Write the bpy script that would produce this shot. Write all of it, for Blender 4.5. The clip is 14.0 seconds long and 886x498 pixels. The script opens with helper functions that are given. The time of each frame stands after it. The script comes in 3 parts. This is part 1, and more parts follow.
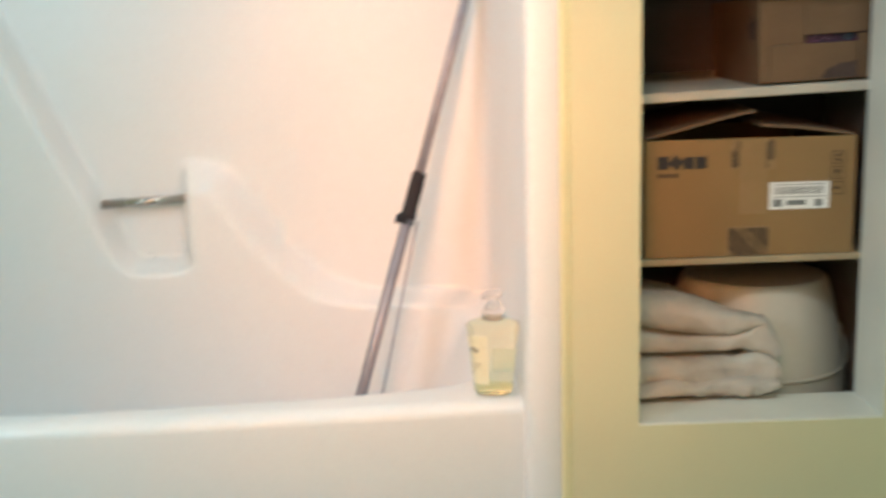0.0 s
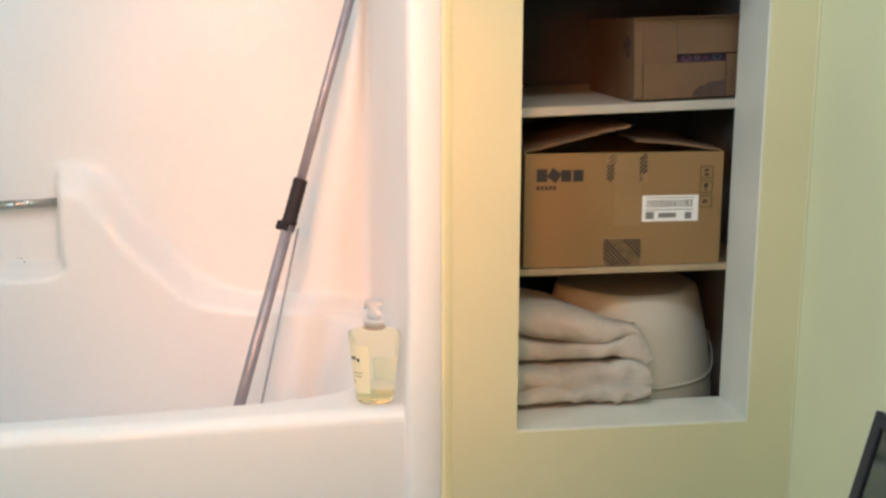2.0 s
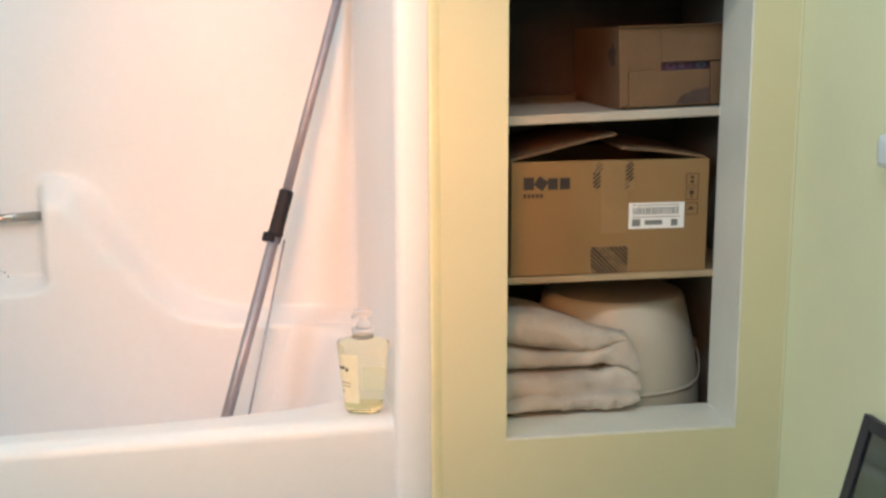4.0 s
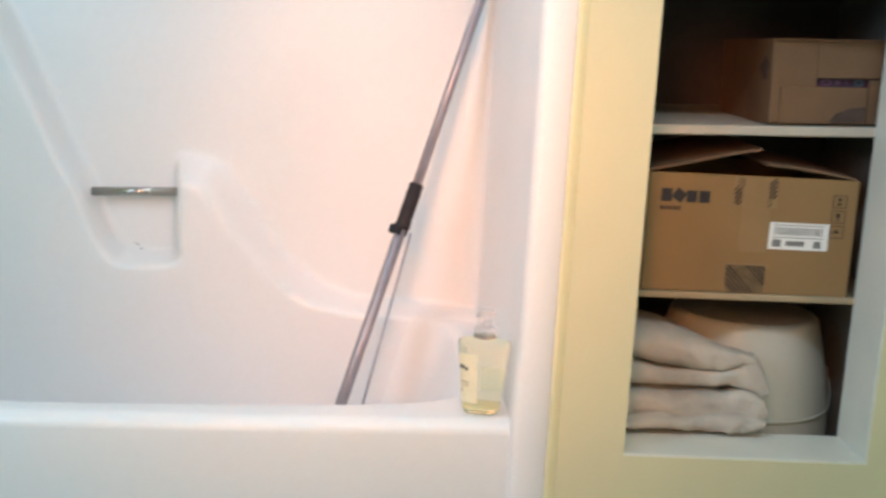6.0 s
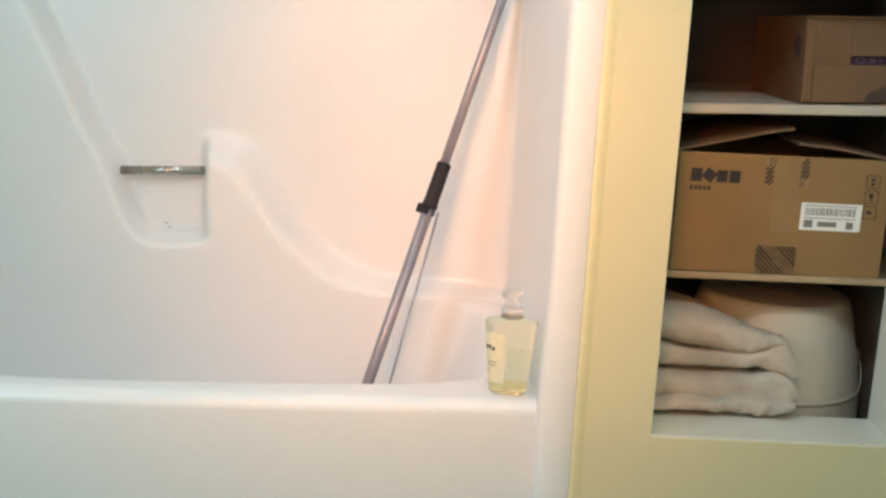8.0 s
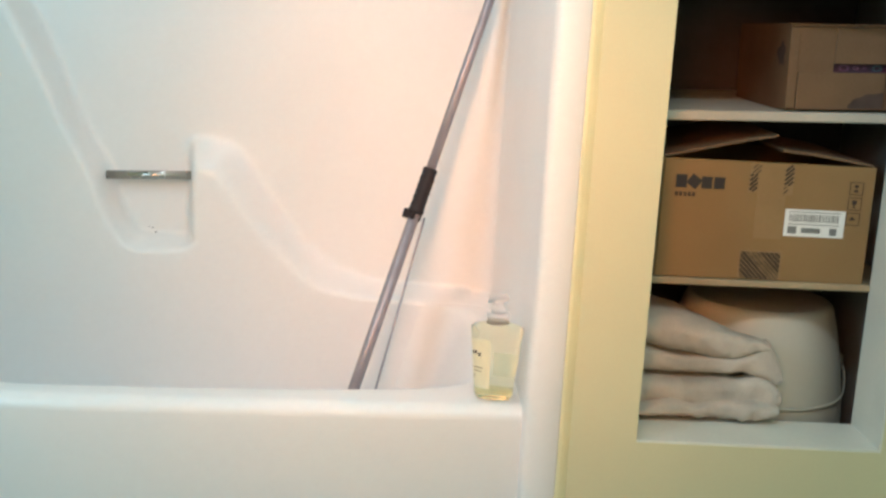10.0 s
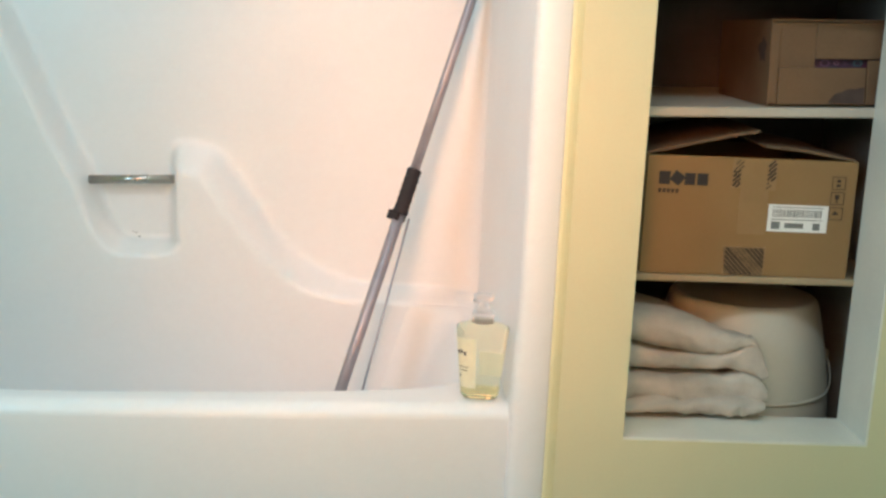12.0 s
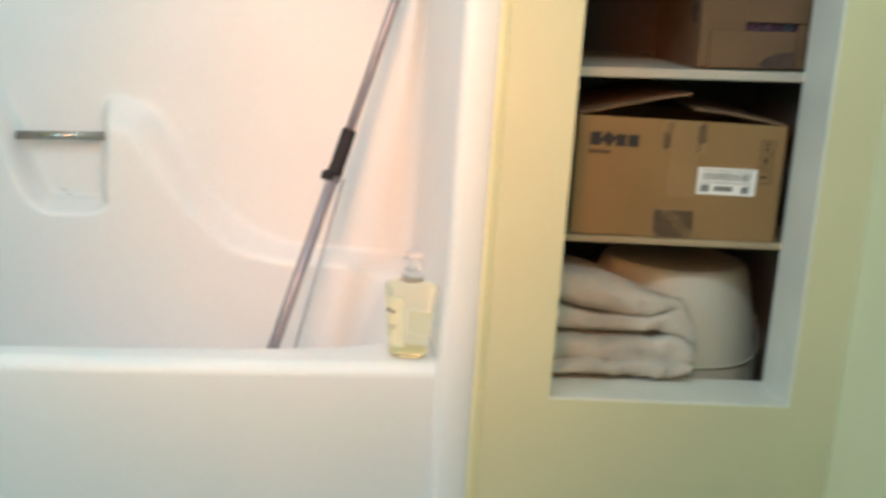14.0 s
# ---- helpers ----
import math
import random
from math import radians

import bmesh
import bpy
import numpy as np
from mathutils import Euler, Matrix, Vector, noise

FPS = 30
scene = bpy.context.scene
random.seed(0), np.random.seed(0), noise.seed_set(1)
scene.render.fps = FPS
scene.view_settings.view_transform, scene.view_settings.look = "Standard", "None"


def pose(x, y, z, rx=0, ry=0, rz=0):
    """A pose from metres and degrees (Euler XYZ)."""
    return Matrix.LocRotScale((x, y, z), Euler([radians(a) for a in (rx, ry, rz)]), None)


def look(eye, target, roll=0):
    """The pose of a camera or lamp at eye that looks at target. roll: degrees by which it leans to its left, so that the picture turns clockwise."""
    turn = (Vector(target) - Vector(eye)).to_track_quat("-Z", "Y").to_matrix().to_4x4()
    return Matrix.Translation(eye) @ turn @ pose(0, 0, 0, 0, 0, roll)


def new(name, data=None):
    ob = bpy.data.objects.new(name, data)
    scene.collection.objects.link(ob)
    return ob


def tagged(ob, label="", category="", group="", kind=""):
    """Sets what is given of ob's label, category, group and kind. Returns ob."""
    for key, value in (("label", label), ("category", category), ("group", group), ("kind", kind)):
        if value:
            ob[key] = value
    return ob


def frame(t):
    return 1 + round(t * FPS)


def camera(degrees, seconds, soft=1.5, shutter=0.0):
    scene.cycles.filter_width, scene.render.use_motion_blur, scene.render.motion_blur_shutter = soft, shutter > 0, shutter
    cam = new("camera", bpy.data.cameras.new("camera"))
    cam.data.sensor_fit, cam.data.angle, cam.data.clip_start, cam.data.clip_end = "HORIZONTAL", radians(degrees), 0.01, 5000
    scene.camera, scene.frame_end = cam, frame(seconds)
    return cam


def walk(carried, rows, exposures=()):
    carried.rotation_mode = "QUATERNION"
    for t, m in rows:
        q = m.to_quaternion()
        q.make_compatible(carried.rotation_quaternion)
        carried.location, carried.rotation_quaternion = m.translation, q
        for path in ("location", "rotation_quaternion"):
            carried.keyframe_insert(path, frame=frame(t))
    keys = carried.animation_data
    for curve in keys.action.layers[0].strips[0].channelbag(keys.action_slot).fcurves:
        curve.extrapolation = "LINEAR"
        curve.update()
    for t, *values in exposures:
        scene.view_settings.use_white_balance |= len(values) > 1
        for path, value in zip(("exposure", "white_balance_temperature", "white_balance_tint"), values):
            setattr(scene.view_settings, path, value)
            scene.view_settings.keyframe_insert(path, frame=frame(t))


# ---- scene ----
cam = camera(45.0, 14.0, soft=2.7, shutter=1.0)

PATH = [
    (0, (-0.33, -1.655, 1.034), (-0.309, 0.306, 0.641), -1.7),
    (0.2, (-0.333, -1.658, 1.036), (-0.258, 0.302, 0.656), -2.7),
    (0.5, (-0.337, -1.663, 1.038), (-0.212, 0.297, 0.656), -1.8),
    (1, (-0.336, -1.666, 1.041), (-0.15, 0.291, 0.671), -1.7),
    (1.5, (-0.337, -1.667, 1.035), (-0.119, 0.286, 0.66), -1.1),
    (2, (-0.338, -1.664, 1.055), (-0.089, 0.279, 0.656), 0.0),
    (4.5, (-0.349, -1.666, 1.041), (-0.063, 0.28, 0.675), -0.4),
    (5, (-0.349, -1.659, 1.044), (-0.078, 0.284, 0.652), -0.3),
    (5.2, (-0.359, -1.655, 1.045), (-0.099, 0.293, 0.658), -0.6),
    (5.5, (-0.374, -1.649, 1.046), (-0.196, 0.308, 0.671), 1.9),
    (6, (-0.377, -1.639, 1.036), (-0.299, 0.325, 0.664), 3.0),
    (6.5, (-0.377, -1.636, 1.033), (-0.358, 0.323, 0.63), 3.3),
    (7, (-0.368, -1.633, 1.037), (-0.36, 0.322, 0.616), 3.0),
    (7.5, (-0.368, -1.635, 1.034), (-0.351, 0.322, 0.619), 3.0),
    (8, (-0.374, -1.633, 1.035), (-0.348, 0.324, 0.623), 2.9),
    (10.5, (-0.373, -1.636, 1.04), (-0.319, 0.322, 0.636), 3.2),
    (11, (-0.371, -1.636, 1.038), (-0.314, 0.322, 0.633), 3.3),
    (11.5, (-0.376, -1.639, 1.032), (-0.312, 0.32, 0.634), 3.4),
    (12, (-0.367, -1.634, 1.032), (-0.294, 0.325, 0.636), 2.5),
    (12.5, (-0.374, -1.635, 1.011), (-0.297, 0.317, 0.581), 2.5),
    (13, (-0.382, -1.637, 1.013), (-0.268, 0.304, 0.545), 2.5),
    (13.5, (-0.372, -1.636, 1.01), (-0.266, 0.306, 0.544), 2.7),
    (14, (-0.326, -1.63, 0.999), (-0.164, 0.317, 0.568), 3.8),
]
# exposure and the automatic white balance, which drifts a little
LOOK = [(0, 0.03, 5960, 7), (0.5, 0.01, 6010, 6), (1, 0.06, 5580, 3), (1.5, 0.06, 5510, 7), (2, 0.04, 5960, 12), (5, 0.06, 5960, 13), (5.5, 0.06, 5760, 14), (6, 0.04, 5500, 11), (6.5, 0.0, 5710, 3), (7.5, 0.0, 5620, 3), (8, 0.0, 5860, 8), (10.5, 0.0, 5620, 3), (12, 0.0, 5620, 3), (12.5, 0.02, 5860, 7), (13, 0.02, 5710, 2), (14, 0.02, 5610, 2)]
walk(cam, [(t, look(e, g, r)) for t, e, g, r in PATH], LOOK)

# ---- light ----
world = bpy.data.worlds.new("world")
scene.world = world
world.use_nodes = True
world.node_tree.nodes["Background"].inputs["Color"].default_value = (0.6, 0.7, 0.8, 1)
world.node_tree.nodes["Background"].inputs["Strength"].default_value = 0.1


def area_lamp(name, m, size, power, colour):
    data = bpy.data.lights.new(name, "AREA")
    data.shape, data.size, data.energy, data.color = "DISK", size, power, colour
    ob = new(name, data)
    ob.matrix_world = m
    return ob


# a long ceiling strip lamp, and an unseen cool fill added at the side
STRIP = (-0.25, -1.32, 2.11)
strip = area_lamp("strip_tube", look(STRIP, (-0.25, -0.3, 0.7)), 1.0, 12.0, (0.87, 0.96, 0.97))
strip.data.shape, strip.data.size, strip.data.size_y = "RECTANGLE", 1.2, 0.10
# cool fill made up to tint the left side and light the jamb
area_lamp("cool_side_fill", look((-1.74, -1.25, 1.45), (0.0, -0.5, 1.0)), 0.65, 15.0, (0.66, 0.88, 1.0))
# unseen warm fill added behind, aimed to put a glow on the tub's end
WARM_AT = (-0.80, -1.99, 1.40)
warm = area_lamp("warm_fill", look(WARM_AT, (-0.25, 0.60, 0.70)), 0.70, 3.0, (1.0, 0.37, 0.12))
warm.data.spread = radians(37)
# unseen fill added over the tub to brighten the ledge and bevels
DOWN = (-0.55, 0.24, 2.13)
down = area_lamp("ledge_fill", look(DOWN, (-0.50, 0.40, 0.4)), 0.22, 1.0, (0.95, 0.92, 0.90))
down.data.spread = radians(95)


# ---- materials ----
def material(name, colour, rough=0.5, metal=0.0, var=0.08, scale=8.0, fine=120.0, bump=0.05, coat=0.0, tint=None, rand=0.0):
    m = bpy.data.materials.new(name)
    m.use_nodes = True
    nt = m.node_tree
    b = nt.nodes["Principled BSDF"]
    b.inputs["Roughness"].default_value = rough
    b.inputs["Metallic"].default_value = metal
    b.inputs["Coat Weight"].default_value = coat
    b.inputs["Coat Roughness"].default_value = 0.12
    tc = nt.nodes.new("ShaderNodeTexCoord")

    def tex(s, detail):
        n = nt.nodes.new("ShaderNodeTexNoise")
        n.inputs["Scale"].default_value, n.inputs["Detail"].default_value = s, detail
        nt.links.new(tc.outputs["Object"], n.inputs["Vector"])
        return n

    big, small = tex(scale, 4.0), tex(fine, 3.0)
    mix = nt.nodes.new("ShaderNodeMix")
    mix.data_type = "RGBA"
    other = tint or [c * (1 - 2.2 * var) for c in colour]
    mix.inputs[6].default_value = (*[min(1, c * (1 + 0.4 * var)) for c in colour], 1)
    mix.inputs[7].default_value = (*other, 1)
    ramp = nt.nodes.new("ShaderNodeMapRange")
    ramp.inputs[1].default_value, ramp.inputs[2].default_value = 0.35, 0.75
    nt.links.new(big.outputs["Fac"], ramp.inputs[0])
    nt.links.new(ramp.outputs[0], mix.inputs[0])
    grain = nt.nodes.new("ShaderNodeMix")
    grain.data_type, grain.blend_type = "RGBA", "MULTIPLY"
    grain.inputs[0].default_value = min(1.0, var * 2)
    nt.links.new(mix.outputs[2], grain.inputs[6])
    nt.links.new(small.outputs["Fac"], grain.inputs[7])
    nt.links.new(grain.outputs[2], b.inputs["Base Color"])
    rr = nt.nodes.new("ShaderNodeMapRange")
    rr.inputs[3].default_value, rr.inputs[4].default_value = max(0.02, rough - 0.06), min(1, rough + 0.08)
    nt.links.new(big.outputs["Fac"], rr.inputs[0])
    nt.links.new(rr.outputs[0], b.inputs["Roughness"])
    if bump:
        bp = nt.nodes.new("ShaderNodeBump")
        bp.inputs["Strength"].default_value, bp.inputs["Distance"].default_value = bump, 0.002
        nt.links.new(small.outputs["Fac"], bp.inputs["Height"])
        nt.links.new(bp.outputs["Normal"], b.inputs["Normal"])
    return m


def clear(name, colour, rough, ior):
    m = bpy.data.materials.new(name)
    m.use_nodes = True
    b = m.node_tree.nodes["Principled BSDF"]
    b.inputs["Base Color"].default_value = (*colour, 1)
    b.inputs["Roughness"].default_value = rough
    b.inputs["Transmission Weight"].default_value = 1.0
    b.inputs["IOR"].default_value = ior
    return m


GELCOAT = material("white_gelcoat", (0.81, 0.79, 0.77), 0.33, var=0.02, scale=2.5, fine=60, bump=0.012)
PAINT = material("yellow_wall_paint", (0.69, 0.615, 0.37), 0.55, var=0.03, scale=3, fine=220, bump=0.12)
# yellow wall paint made paler: the light on the side wall is in it
PALE = material("yellow_paint_lit_pale", (0.80, 0.76, 0.50), 0.5, var=0.03, scale=3, fine=220, bump=0.12)
TRIM = material("white_trim_paint", (0.80, 0.76, 0.66), 0.4, var=0.05, scale=6, fine=150, bump=0.06)
BEAD = material("yellow_caulk", (0.78, 0.71, 0.42), 0.5, var=0.03, scale=9)
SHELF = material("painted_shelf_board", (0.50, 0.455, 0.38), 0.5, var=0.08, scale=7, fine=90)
WOOD = material("tan_shelf_wood", (0.42, 0.32, 0.19), 0.55, var=0.1, scale=12, fine=140)
# the closet's shade is put into this dark colour
INNER = material("shade_dark_lining", (0.080, 0.063, 0.058), 0.7, var=0.12, scale=6, fine=80, bump=0.1)
CEIL = material("ceiling_paint", (0.8, 0.79, 0.75), 0.7, var=0.02)
# less shaded copy of the lining, for the side that catches light
INNER_LIT = material("lit_lining", (0.27, 0.27, 0.25), 0.6, var=0.12, scale=6, fine=80, bump=0.1)
FLOOR = material("vinyl_floor", (0.45, 0.41, 0.35), 0.4, var=0.1, scale=5)
CARD = material("brown_cardboard", (0.255, 0.152, 0.057), 0.72, var=0.05, scale=5, fine=260, bump=0.08)
# CARD again, with the closet's shade over flaps and small carton coloured in
CARD_DARK = material("shaded_cardboard", (0.160, 0.090, 0.043), 0.75, var=0.10, scale=9, fine=220, bump=0.1)
CARD_IN = material("cardboard_inside", (0.22, 0.14, 0.08), 0.8, var=0.08)
INK = material("black_ink", (0.02, 0.017, 0.02), 0.6, var=0.05)
INK_SOFT = material("faded_ink", (0.06, 0.035, 0.022), 0.65, var=0.2, scale=40)
STAIN = material("dark_stain", (0.075, 0.045, 0.035), 0.75, var=0.2, scale=30)
TAPE = material("packing_tape", (0.275, 0.167, 0.070), 0.33, var=0.06, scale=20, fine=200)
TAPE_DARK = material("tape_print_dark", (0.110, 0.066, 0.036), 0.45, var=0.25, scale=60, fine=320)
TAPE_FAINT = material("tape_print_faint", (0.21, 0.128, 0.058), 0.4, var=0.2, scale=60, fine=320)
GREY_INK = material("grey_ink", (0.22, 0.22, 0.21), 0.6, var=0.1)
PAPER = material("white_sticker", (0.78, 0.77, 0.74), 0.5, var=0.02, scale=20)
TOWEL = material("cream_terry", (0.58, 0.51, 0.43), 0.95, var=0.12, scale=14, fine=420, bump=0.5)
PAIL = material("ivory_plastic", (0.56, 0.53, 0.44), 0.38, var=0.03, scale=4, fine=90)
STEEL = material("dull_aluminium", (0.40, 0.37, 0.40), 0.46, metal=0.7, var=0.06, scale=30, fine=300)
CHROME = material("brushed_chrome", (0.46, 0.43, 0.39), 0.27, metal=1.0, var=0.05, scale=30)
RUBBER = material("black_grip_rubber", (0.014, 0.009, 0.012), 0.7, var=0.1, scale=40)
BLACK = material("black_frame_wood", (0.035, 0.033, 0.045), 0.4, var=0.1, scale=20)
PLASTIC = material("white_plastic", (0.78, 0.80, 0.82), 0.3, var=0.02)
PURPLE = material("purple_printed_wrap", (0.075, 0.010, 0.050), 0.5, var=0.3, scale=60, tint=(0.03, 0.03, 0.06))
LABEL_PURPLE = material("mauve_print", (0.12, 0.05, 0.11), 0.5)
LABEL_PINK = material("pale_pink_print", (0.20, 0.10, 0.16), 0.5)
LABEL_TEAL = material("teal_print", (0.05, 0.09, 0.11), 0.5)
GREY_SHEET = material("grey_reflection_sheet", (0.20, 0.22, 0.20), 0.5, var=0.15, scale=9)
BOTTLE = clear("clear_pale_plastic", (0.98, 0.935, 0.70), 0.07, 1.13)
SOAP = clear("yellow_soap", (0.98, 0.94, 0.72), 0.05, 1.06)
PUMP = clear("frosted_pump", (0.98, 0.96, 0.95), 0.30, 1.04)
LABEL = material("yellow_label", (0.80, 0.745, 0.52), 0.4, var=0.04, scale=40)
BACK_LABEL = clear("greenish_label_back", (0.84, 0.85, 0.72), 0.5, 1.02)
RING = clear("amber_ring", (0.80, 0.72, 0.65), 0.3, 1.1)
LABEL_PRINT = material("faint_label_print", (0.42, 0.36, 0.20), 0.5, var=0.2, scale=60)
GLASS = clear("picture_glass", (0.9, 0.95, 0.93), 0.02, 1.45)


# ---- mesh helpers ----
def part(name, bm, mat, parent=None, label="", smooth=False):
    me = bpy.data.meshes.new(name)
    bmesh.ops.recalc_face_normals(bm, faces=bm.faces)
    for f in bm.faces:
        f.smooth = smooth
    bm.to_mesh(me)
    bm.free()
    me.materials.append(mat)
    ob = new(name, me)
    if parent:
        ob.parent = parent
    if label:
        ob["label"] = label
    return ob


def thing(name, label, category, at=(0, 0, 0), kind="", group=""):
    ob = new(name)
    ob.location = at
    return tagged(ob, label, category, group, kind)


def box(bm, x0, x1, y0, y1, z0, z1, bevel=0.0, m=None):
    r = bmesh.ops.create_cube(bm, size=1.0)
    vs = r["verts"]
    for v in vs:
        v.co = Vector(((x0 + x1) / 2 + v.co.x * (x1 - x0), (y0 + y1) / 2 + v.co.y * (y1 - y0), (z0 + z1) / 2 + v.co.z * (z1 - z0)))
    if bevel:
        es = list({e for v in vs for e in v.link_edges})
        r = bmesh.ops.bevel(bm, geom=es, offset=bevel, segments=2, affect="EDGES", profile=0.6)
        vs = list({v for f in r["faces"] for v in f.verts} | {v for v in vs if v.is_valid})
    if m is not None:
        bmesh.ops.transform(bm, matrix=m, verts=vs)
    return vs


def boxed(*a, **k):
    bm = bmesh.new()
    box(bm, *a, **k)
    return bm


def grid(rows, closed=False, caps=False):
    """A sheet through rows of points; closed joins each row's ends."""
    bm = bmesh.new()
    vs = [[bm.verts.new(p) for p in r] for r in rows]
    n = len(rows[0])
    for a, b in zip(vs, vs[1:]):
        for i in range(n if closed else n - 1):
            bm.faces.new((a[i], a[(i + 1) % n], b[(i + 1) % n], b[i]))
    if caps:
        bm.faces.new(vs[0][::-1])
        bm.faces.new(vs[-1])
    return bm


def tube(a, b, r, n=16, r2=None):
    a, b = Vector(a), Vector(b)
    q = (b - a).to_track_quat("Z", "Y")
    rows = []
    for p, rad in ((a, r), (b, r2 or r)):
        rows.append([p + q @ Vector((rad * math.cos(2 * math.pi * i / n), rad * math.sin(2 * math.pi * i / n), 0)) for i in range(n)])
    return grid(rows, True, True)


def lathe(profile, n=48, cx=0, cy=0, sx=1.0, sy=1.0, caps=True):
    rows = [[(cx + sx * r * math.cos(2 * math.pi * i / n), cy + sy * r * math.sin(2 * math.pi * i / n), z) for i in range(n)] for r, z in profile]
    return grid(rows, True, caps)


def step(d, w):
    t = np.clip(d / w, 0, 1)
    return t * t * (3 - 2 * t)


# ---- the room ----
XR, YB, XL, ZC = 0.485, -2.10, -1.78, 2.20
JAMB = 0.115
# HEAD is out of view, its height chosen to shade the upper closet
SILL, HEAD, NW = 0.40, 1.16, 0.40

part("floor", boxed(XL - 0.1, XR + 0.1, YB - 0.1, 0.9, -0.1, 0), FLOOR)
tagged(bpy.data.objects["floor"], "beige vinyl bathroom floor", "floor", kind="structure")
tagged(part("ceiling", boxed(XL - 0.1, XR + 0.1, YB - 0.1, 0.9, ZC, ZC + 0.1), CEIL), "plain white ceiling", "ceiling", kind="structure")
tagged(part("wall_east", boxed(XR, XR + 0.1, YB - 0.1, 0.9, 0, ZC), PALE), "side wall, its yellow paint coloured paler for the light on it", "wall", kind="structure")
tagged(part("wall_back", boxed(XL, XR, 0.80, 0.9, 0, ZC), PALE), "wall behind the tub surround", "wall", kind="structure")
tagged(part("wall_south", boxed(XL, XR, YB - 0.1, YB, 0, ZC), PALE), "wall out of view in the same paler yellow", "wall", kind="structure")
bm = bmesh.new()
box(bm, XL - 0.1, XL, YB - 0.1, -1.65, 0, ZC)
box(bm, XL - 0.1, XL, -0.85, 0.9, 0, ZC)
box(bm, XL - 0.1, XL, -1.65, -0.85, 0, 1.05)
box(bm, XL - 0.1, XL, -1.65, -0.85, 1.85, ZC)
tagged(part("wall_west", bm, PALE), "out-of-view wall with an opening added for cool light", "wall", kind="structure")

# the wall with the storage opening, one shell with a hole through it
WL = -0.116
xs, zs = [WL, 0.0, NW + 0.004, XR], [0.0, SILL - 0.004, HEAD + 0.004, ZC]
bm = bmesh.new()
fr = {(i, j, k): bm.verts.new((x, y, z)) for i, x in enumerate(xs) for j, z in enumerate(zs) for k, y in enumerate((0.0, JAMB))}
for i in range(3):
    for j in range(3):
        if (i, j) != (1, 1):
            for k in (0, 1):
                bm.faces.new([fr[i, j, k], fr[i + 1, j, k], fr[i + 1, j + 1, k], fr[i, j + 1, k]])
for a, b in (((1, 1), (2, 1)), ((2, 1), (2, 2)), ((2, 2), (1, 2)), ((1, 2), (1, 1))):
    bm.faces.new([fr[(*a, 0)], fr[(*b, 0)], fr[(*b, 1)], fr[(*a, 1)]])
for j in range(3):
    for i in (0, 3):
        bm.faces.new([fr[i, j, 0], fr[i, j + 1, 0], fr[i, j + 1, 1], fr[i, j, 1]])
wall = tagged(part("wall_north", bm, PAINT), "yellow painted wall with a square storage opening", "wall", kind="structure")
# lining of the opening, a few millimetres thick
lining = thing("opening_lining", "off-white painted lining of the wall opening", "lining", kind="structure")
part("jamb", boxed(NW, NW + 0.004, 0.002, 0.12, SILL, HEAD), TRIM, lining)
part("jamb", boxed(0.0, 0.003, 0.06, 0.12, SILL, HEAD), TRIM, lining)
part("sill", boxed(0.0, NW + 0.004, 0.002, 0.122, SILL - 0.004, SILL), TRIM, lining)
part("head", boxed(0.0, NW + 0.004, 0.002, 0.12, HEAD, HEAD + 0.004), TRIM, lining)
# corner bead where the two walls meet
bm = grid([[(XR - 0.0005 - 0.004 * (1 - math.sin(a)), -0.0005 - 0.004 * (1 - math.cos(a)), z) for a in [k * math.pi / 16 for k in range(9)]] for z in (0.0, ZC)])
tagged(part("trim", bm, PAINT, smooth=True), "painted bead in the wall corner", "trim", kind="structure")

# ---- inside of the storage opening ----
IX0, IX1, IY1, FZ = -0.03, 0.470, 0.505, 0.318
closet = thing("closet_lining", "lining of the built-in storage closet, its shade put into the colour", "closet", kind="structure")
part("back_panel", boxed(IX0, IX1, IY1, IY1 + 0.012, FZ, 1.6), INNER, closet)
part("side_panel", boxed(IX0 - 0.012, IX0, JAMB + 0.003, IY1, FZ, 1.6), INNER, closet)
part("side_panel", boxed(IX1, IX1 + 0.012, JAMB + 0.003, IY1, FZ, 1.6), INNER_LIT, closet, "side panel, coloured lighter where light reaches it")
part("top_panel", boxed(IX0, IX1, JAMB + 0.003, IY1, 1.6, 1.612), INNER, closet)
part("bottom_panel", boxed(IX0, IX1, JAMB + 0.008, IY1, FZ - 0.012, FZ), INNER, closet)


def shelf(z_left, z_right, rise, thick, label, mat):
    """A board across the closet; z of its top at the left and right of the opening."""
    sl = (z_right - z_left) / NW
    rows = []
    y0, y1 = 0.1175, IY1 - 0.002
    x0, x1 = IX0 + 0.001, IX1 - 0.001
    r = 0.002
    for x in (x0, x1):
        z = z_left + sl * x
        rows.append([(x, y0 + r, z - thick), (x, y0, z - thick + r), (x, y0, z - r), (x, y0 + r, z), (x, y1, z + rise), (x, y1, z + rise - thick)])
    return tagged(part("shelf_board", grid(rows, True, True), mat), label, "shelf", group="closet shelves")


shelf(0.6480, 0.6500, 0.0, 0.012, "thin tan wooden shelf board in the closet", WOOD)
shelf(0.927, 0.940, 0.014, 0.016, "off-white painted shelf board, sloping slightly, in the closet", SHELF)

# ---- bathtub ----
TX0, TX1, RIM = -1.70, -0.152, 0.442


def bow(x):
    u = (x + 0.98) / 0.82
    return -0.077 * (1 - abs(u) ** 1.35)


def front(x):
    return 0.6 * bow(x) + 0.012


tub = thing("bathtub", "white moulded fibreglass bathtub with a bowed front", "bathtub")
N = 128
CX, HX = (-1.60 + -0.250) / 2, (1.60 - 0.250) / 2


